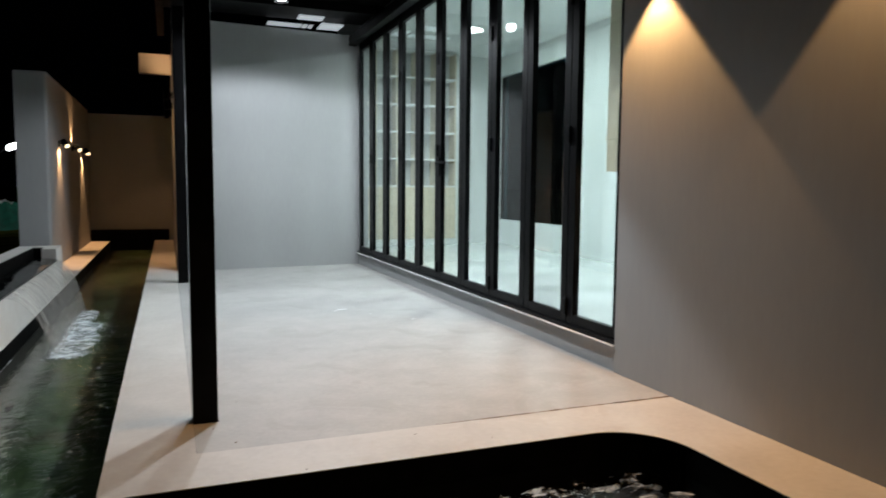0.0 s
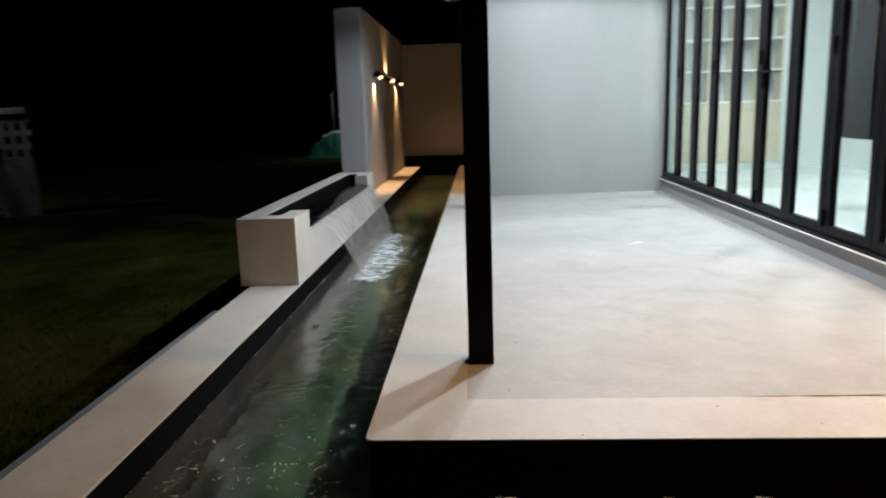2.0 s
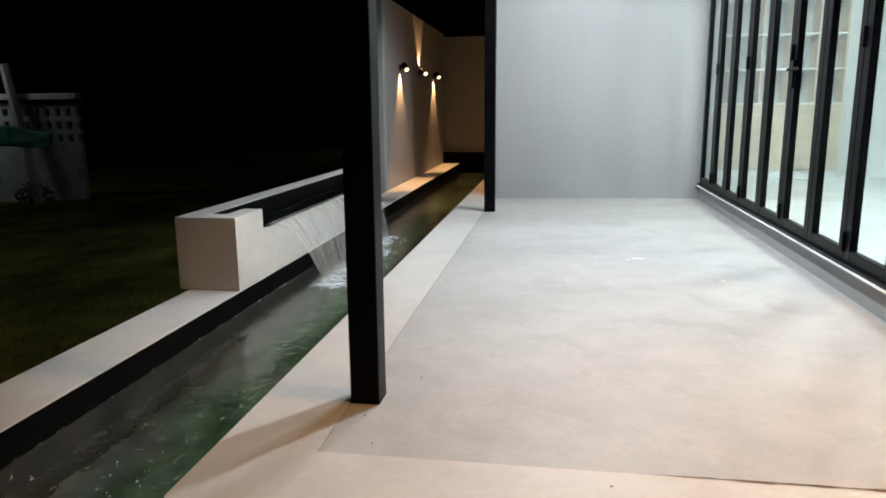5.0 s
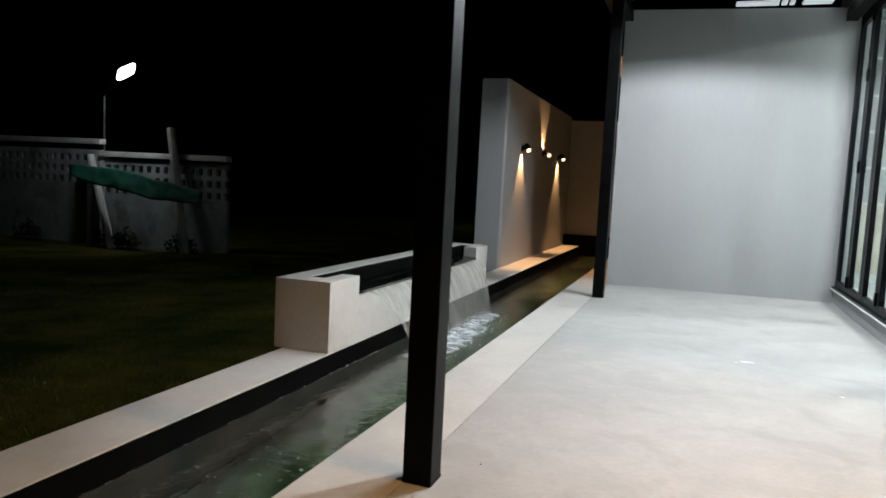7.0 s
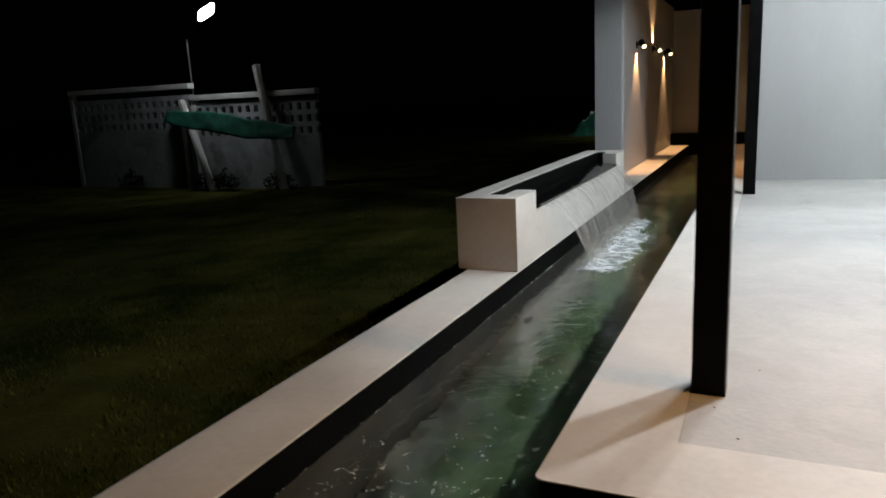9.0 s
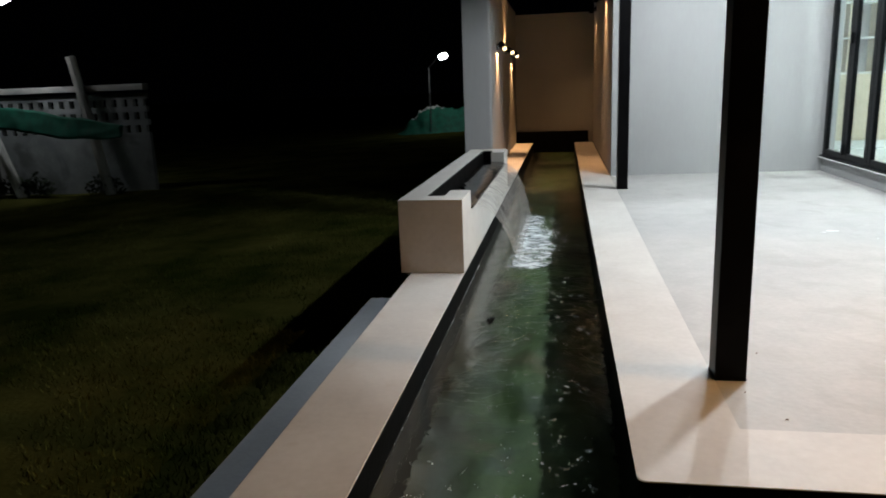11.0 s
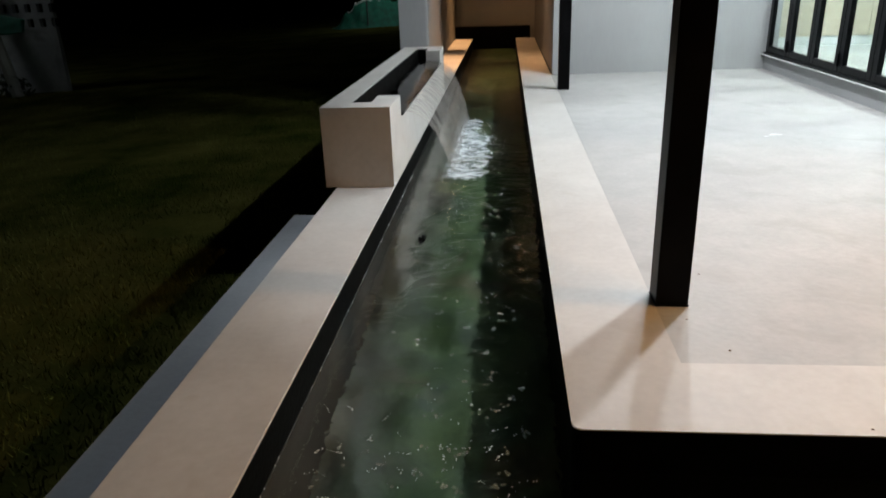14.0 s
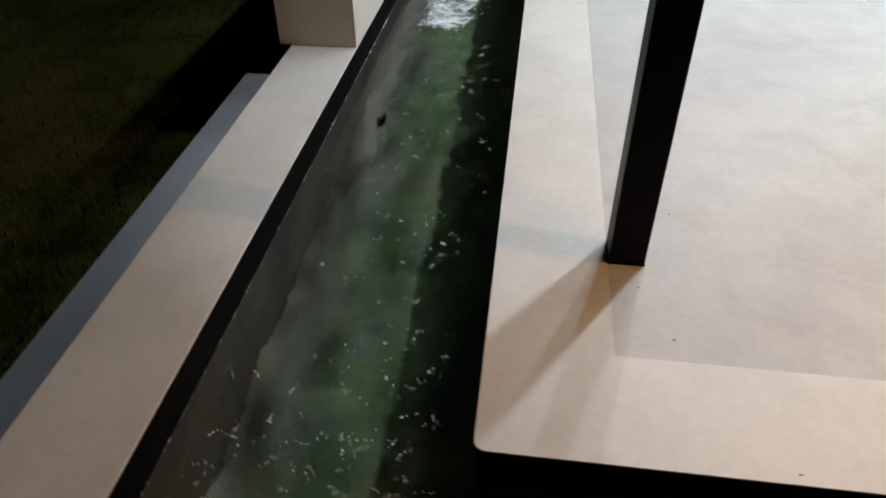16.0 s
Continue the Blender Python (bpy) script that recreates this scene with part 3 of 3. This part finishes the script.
for q in me.polygons:
    q.use_smooth = True
tagged(new("drops_and_glints", me), "white droplets and painted ripple glints on the dark water", "droplets", kind="stuff")


def water_skin_patch(name, material, z, label, inside, x0, x1, y0, y1, step):
    """A thin heaving skin of froth or painted glints on the water, kept where inside(x, y) is above zero."""
    bm = bmesh.new()
    nx, ny = int((x1 - x0) / step), int((y1 - y0) / step)
    grid = {}

    def corner(a, b):
        if (a, b) not in grid:
            x, y = x0 + a * step, y0 + b * step
            h = 0.010 * noise.noise((x * 9, y * 6, 1)) + 0.006 * noise.noise((x * 30, y * 20, 2))
            grid[a, b] = bm.verts.new((x, y, z + max(h, -0.003)))
        return grid[a, b]

    for a in range(nx):
        for b in range(ny):
            if inside(x0 + (a + 0.5) * step, y0 + (b + 0.5) * step) > 0:
                bm.faces.new([corner(a, b), corner(a + 1, b), corner(a + 1, b + 1), corner(a, b + 1)])
    ob = mesh_ob(name, bm, material, True)
    ob.visible_shadow = False
    tagged(ob, label, "foam", kind="stuff")


def churn(x, y):
    reach = 0.09 + 0.18 * max(1 - ((y - 4.2) / 1.25) ** 2, 0) ** 0.5 + 0.12 * noise.noise((y * 2.3, 1.5, 0)) + 0.05 * noise.noise((y * 7, 4.5, 0))
    u = (x + 0.60) / reach
    return min(u * 8 + 0.6, 1 - u, (y - 3.22) * 3, (5.5 - y) * 3) + 0.24 * noise.noise((x * 12, y * 9, 9)) + 0.12 * noise.noise((x * 34, y * 30, 3))


water_skin_patch("splash_foam", FOAM, WZ + 0.006, "white churning foam where the water falls in", churn, -0.66, -0.12, 3.1, 5.7, 0.012)
water_skin_patch("edge_foam", FROTH_GLINT, WZ + 0.005, "thin lacy froth drifting off the foam", lambda x, y: churn(x * 0.72 - 0.10, y) + 0.1 * noise.noise((x * 9, y * 7, 3)), -0.66, -0.06, 2.9, 5.8, 0.014)
water_skin_patch("kerb_froth", FROTH_GLINT, WZ + 0.004, "thin wet white froth line along the channel wall", lambda x, y: 0.004 * (1.0 + 1.6 * noise.noise((y * 7, 0, 5)) + max(min(y - 1.6, 1), -0.4)) - (x + 0.884), -0.884, -0.866, -0.8, 3.4, 0.003)
# Light glinting off the pool's ripples, laid on as pale lacy patches.
water_skin_patch("pool_glints", FROTH_GLINT, WZ + 0.004, "pale ripple glints painted over the rounded pool", lambda x, y: 0.22 * noise.noise((x * 5, y * 11, 6)) + 0.16 * noise.noise((x * 13, y * 22, 2)) - abs(y + 0.42) * 0.20 - 0.02, 0.25, 2.5, -1.02, -0.16, 0.02)


def build_bubbles():
    rng = random.Random(12)
    base = bmesh.new()
    bmesh.ops.create_icosphere(base, subdivisions=1, radius=1)
    bv = [v.co.copy() for v in base.verts]
    bf = [[v.index for v in f.verts] for f in base.faces]
    base.free()
    verts, faces = [], []
    for _ in range(165):
        if rng.random() < 0.72:
            x, y = -0.33 + rng.gauss(0, 0.16), rng.uniform(-0.7, 3.1)
        elif rng.random() < 0.5:
            x, y = rng.uniform(-0.85, -0.1), rng.gauss(-0.15, 0.18)
        else:
            x, y = rng.uniform(0.1, 2.3), -0.3 - rng.random() * 0.6
        if not -0.86 < x < 2.5 or (x > -0.03 and y > -0.05):
            continue
        for _k in range(rng.randint(1, 5)):
            r = rng.uniform(0.003, 0.0078)
            px, py = x + rng.gauss(0, 0.009), y + rng.gauss(0, 0.009)
            k = len(verts)
            verts += [(px + c.x * r, py + c.y * r, WZ + c.z * r * 0.8) for c in bv]
            faces += [tuple(k + i for i in q) for q in bf]
    me = bpy.data.meshes.new("water_bubbles")
    me.from_pydata(verts, [], faces)
    me.materials.append(BUBBLE)
    tagged(new("water_bubbles", me), "small clear bubbles drifting on the water", "bubbles", kind="stuff").visible_shadow = False


build_bubbles()



def water_weed(x, y):
    rng = random.Random(3)
    bm = bmesh.new()
    for _ in range(26):
        a, r = rng.uniform(0, 6.28), rng.uniform(0.02, 0.075)
        ex, ey, ez = x + 0.5 * r * math.cos(a), y + 1.1 * r * math.sin(a), WZ - 0.03 + rng.uniform(-0.02, 0.012)
        w = 0.006
        base = bm.verts.new((x + rng.gauss(0, 0.01), y + rng.gauss(0, 0.02), WZ - 0.14))
        mid = [bm.verts.new(((x + ex) / 2 + k * w, (y + ey) / 2, WZ - 0.07)) for k in (-1, 1)]
        tip = bm.verts.new((ex, ey, ez))
        bm.faces.new([base, mid[1], mid[0]])
        bm.faces.new([mid[0], mid[1], tip])
    tagged(mesh_ob("water_weed", bm, LINER), "dark tuft of water weed in the channel", "water weed")


water_weed(-0.67, 2.04)

# ---- far side of the garden ----
FY, FZ = 13.3, -0.95


def fence_panel(x0, x1, top, hb):
    f = thing("boundary_wall_panel", "whitewashed boundary wall panel with pierced block rows", "garden wall", "boundary wall panels", (0, FY, 0))
    part("wall_base", bx(x0, x1, 0, 0.12, FZ - 0.2, hb), FENCE, f)
    n = max(int((x1 - x0) / 0.27), 1)
    w = (x1 - x0) / n
    for r in range(4):
        z = hb + 0.30 * r
        part("block_course", bx(x0, x1, 0, 0.12, z, z + 0.13), FENCE, f)
    first = None
    for r in range(3):
        z = hb + 0.30 * r + 0.13
        for i in range(n):
            xx = x0 + w * (i + 0.5)
            if first is None:
                first = part("block", bx(-0.068, 0.068, 0.004, 0.116, 0.0, 0.17), FENCE, f)
                piece = first
            else:
                piece = new("block", first.data)
                piece.parent = f
            piece.location = (xx, 0, z)
    part("coping", bx(x0, x1, -0.06, 0.18, top - 0.14, top, bevel=0.01), CONCRETE, f)
    part("coping_post", bx(x0, x0 + 0.14, -0.02, 0.14, FZ - 0.2, top - 0.142), CONCRETE, f)


fence_panel(-18.6, -13.85, 1.93, 0.60)
fence_panel(-13.85, -9.75, 1.60, 0.36)


def leaning_post(a, b, r):
    ob = mesh_ob("concrete_post", tube(bmesh.new(), a, b, r, r * 0.9, 8), CONCRETE)
    tagged(ob, "leaning grey concrete post against the boundary wall", "post", "leaning posts")


leaning_post((-12.9, 12.75, FZ), (-14.05, 13.15, 1.47), 0.11)
leaning_post((-10.6, 12.8, FZ), (-11.4, 13.15, 2.25), 0.12)


def net(name, x0, x1, y, seed, label):
    """A strip of netting strung between the posts, sagging and folded a little."""
    bm = bmesh.new()
    rows, cols, last = 8, 44, None
    for i in range(rows + 1):
        line = []
        for j in range(cols + 1):
            u = j / cols
            top = 1.20 - 0.12 * u - 0.62 * max(u - 0.36, 0) + 0.05 * noise.noise((u * 7, 0, seed))
            deep = 0.10 + 0.42 * math.sin(math.pi * min(0.06 + 0.9 * u, 1)) ** 0.5
            fold = 0.05 * noise.noise((u * 18, i * 0.25, seed))
            line.append(bm.verts.new((x0 + (x1 - x0) * u, y + fold - 0.015 * i, top - deep * i / rows)))
        if last:
            for j in range(cols):
                bm.faces.new([last[j], last[j + 1], line[j + 1], line[j]])
        last = line
    ob = mesh_ob(name, bm, NET, True)
    so = ob.modifiers.new("thickness", "SOLIDIFY")
    so.thickness = 0.01
    tagged(ob, label, "shade net")


net("shade_net", -14.2, -10.0, 12.7, 3, "green shade net strung between the leaning posts")
# Dark upright block of even width, from the net down to the ground.
tagged(mesh_ob("dark_upright", bx(-13.98, -13.72, 12.95, 13.15, FZ - 0.1, 0.75, bevel=0.02), WEATHERED), "dark upright block before the boundary wall", "post")


def street_lamp(x, y, z, zb, size, dx, dy, label):
    s = thing("street_lamp", label, "street lamp", "street lamps", (x, y, 0))
    part("pole", tube(bmesh.new(), (-dx, dy, zb), (-dx, dy, z - 0.45), 0.028, 0.022), WEATHERED, s)
    part("arm", tube(bmesh.new(), (-dx, dy, z - 0.45), (-0.2 * size, 0.03, z + 0.02), 0.03), STEEL, s)
    bm = bx(-0.24 * size, 0.24 * size, -0.16 * size, 0.16 * size, -0.06, 0.06, bevel=0.055)
    bm.transform(pose(0, -0.02, z, 56, -20, 0))
    part("lamp_head", bm, GLOWCOOL, s, "glowing white lamp head")


street_lamp(-12.28, 12.55, 3.58, -0.95, 1.05, 1.70, 1.0, "street lamp with a glowing white head behind the wall")
street_lamp(-5.5, 30.0, 2.65, -0.95, 0.8, 0.72, 0.3, "far street lamp with a glowing white head")


def heap():
    """Netting thrown over a pile: a crest with folds running down its slope, and a pale sheet on top."""
    h = thing("covered_heap", "heap under crumpled green netting with a pale sheet on top", "heap", at=(-6.0, 31.4, -0.9))

    def height(x, y):
        crest = math.exp(-((x - 0.5) / 2.0) ** 4) * math.exp(-(y / 0.9) ** 2) * (1 - 0.10 * x)
        return 1.30 * crest + 0.10 * math.exp(-((x - 1.6) / 0.8) ** 2 - (y / 0.9) ** 2) + (0.22 * noise.noise((x * 3 + y * 1.2, y * 0.8, 2)) + 0.10 * noise.noise((x * 8, y * 2, 5))) * min(crest * 3, 1)

    def cloth(x0, x1, y0, y1, lift, material, name, label):
        bm = bmesh.new()
        last = None
        for j in range(41):
            line = [bm.verts.new((x0 + (x1 - x0) * i / 60, y0 + (y1 - y0) * j / 40, lift + height(x0 + (x1 - x0) * i / 60, y0 + (y1 - y0) * j / 40))) for i in range(61)]
            if last:
                for i in range(60):
                    bm.faces.new([last[i], last[i + 1], line[i + 1], line[i]])
            last = line
        ob = part(name, bm, material, h, label, smooth=True)
        ob.modifiers.new("thickness", "SOLIDIFY").thickness = 0.02

    cloth(-2.6, 2.9, -1.7, 1.7, 0.0, NET, "netting", "crumpled green netting")
    cloth(-1.3, 0.2, -0.22, 0.3, 0.03, CONCRETE, "pale_sheet", "pale crumpled sheet")


heap()
for x, y, w in ((-5.9, 28.6, 0.9), (-5.0, 29.2, 0.7), (-6.5, 27.0, 0.5)):
    tagged(mesh_ob("board", bx(x - w, x + w, y, y + 0.25, -0.93, -0.86, bevel=0.008), CONCRETE), "pale weathered board lying on dark ground", "board", "loose boards")


def weeds(x, y, seed):
    rng = random.Random(seed)
    verts, faces = [], []
    for _ in range(160):
        a, r, h = rng.uniform(0, 6.28), rng.random() ** 0.7 * 0.5, rng.uniform(0.1, 0.6)
        cx, cy, cz = x + r * math.cos(a), y + 0.4 * r * math.sin(a), FZ + 0.02 + h * (1 - r)
        w, b = rng.uniform(0.02, 0.05), rng.uniform(0, 6.28)
        k = len(verts)
        dx, dy = w * math.cos(b), w * math.sin(b)
        verts += [(cx - dx, cy - dy, cz), (cx + dy * 2, cy - dx * 2, cz + 0.05), (cx + dx, cy + dy, cz + 0.02), (cx - dy * 2, cy + dx * 2, cz - 0.06)]
        faces.append((k, k + 1, k + 2, k + 3))
    for i in range(8):
        a = rng.uniform(0, 6.28)
        k = len(verts)
        verts += [(x - 0.01, y, FZ - 0.05), (x + 0.01, y, FZ - 0.05), (x + 0.3 * math.cos(a), y + 0.15 * math.sin(a), FZ + 0.5)]
        faces.append((k, k + 1, k + 2))
    me = bpy.data.meshes.new("weed_clump")
    me.from_pydata(verts, [], faces)
    me.materials.append(WEED)
    tagged(new("weed_clump", me), "dark leafy weeds growing against the boundary wall", "weeds", "weed clumps")


for i, (x, y) in enumerate(((-16.2, 13.0), (-13.2, 12.9), (-12.6, 12.9), (-10.8, 12.9))):
    weeds(x, y, 20 + i)


# ---- eave block over the channel, joint and marks on the terrace ----
setting("eave_block", bx(-0.145, 0.398, 11.3, 11.5, 3.25, 3.60), RENDERED, "grey rendered eave block over the channel", "eave")


def strip(x0, x1, y, w, z, seed):
    """A ragged thin line along x."""
    rng = random.Random(seed)
    bm = bmesh.new()
    n, last = 40, None
    for i in range(n + 1):
        x = x0 + (x1 - x0) * i / n
        c = y + 0.004 * noise.noise((x * 4, seed, 0))
        h = w * (0.25 + 0.75 * rng.random()) * min(1, (x - x0) * 2 + 0.1)
        pair = [bm.verts.new((x, c - h / 2, z)), bm.verts.new((x, c + h / 2, z))]
        if last:
            bm.faces.new([last[0], pair[0], pair[1], last[1]])
        last = pair
    return bm


CRACK = surface("dirt_in_joint", (0.07, 0.040, 0.016), (0.20, 0.12, 0.06), 0.9, 8, 60, 0.2)
setting("joint_crack", strip(1.55, 3.05, 0.383, 0.021, 0.0015, 5), CRACK, "ragged brown dirt filled joint in the terrace", "joint")


def mark(x, y, r, seed, material, label, name):
    rng = random.Random(seed)
    bm = bmesh.new()
    ring = [bm.verts.new((x + r * rng.uniform(0.5, 1.2) * math.cos(a * 0.7), y + 0.5 * r * rng.uniform(0.5, 1.2) * math.sin(a * 0.7), 0.0005)) for a in range(9)]
    top = bm.verts.new((x, y, 0.004))
    for i in range(9):
        bm.faces.new([ring[i], ring[(i + 1) % 9], top])
    tagged(mesh_ob(name, bm, material), label, "debris", "terrace debris")


CHIP = surface("plaster_chip", (0.78, 0.78, 0.78), (0.86, 0.86, 0.86), 0.5, 20, 90, 0.2)
for i, (x, y, rr) in enumerate(((1.88, 3.9, 0.05), (1.80, 3.84, 0.025), (2.39, 3.2, 0.02), (2.1, 3.6, 0.012))):
    mark(x, y, rr, i, CHIP, "white plaster chip lying on the concrete terrace", "plaster_chip")
for i, (x, y) in enumerate(((1.418, 0.285), (1.76, 0.117), (0.63, 1.13), (0.57, 0.47), (0.48, 0.70), (0.83, 0.03))):
    mark(x, y, 0.006, 30 + i, CRACK, "small brown dirt crumb lying on the terrace", "dirt_crumb")
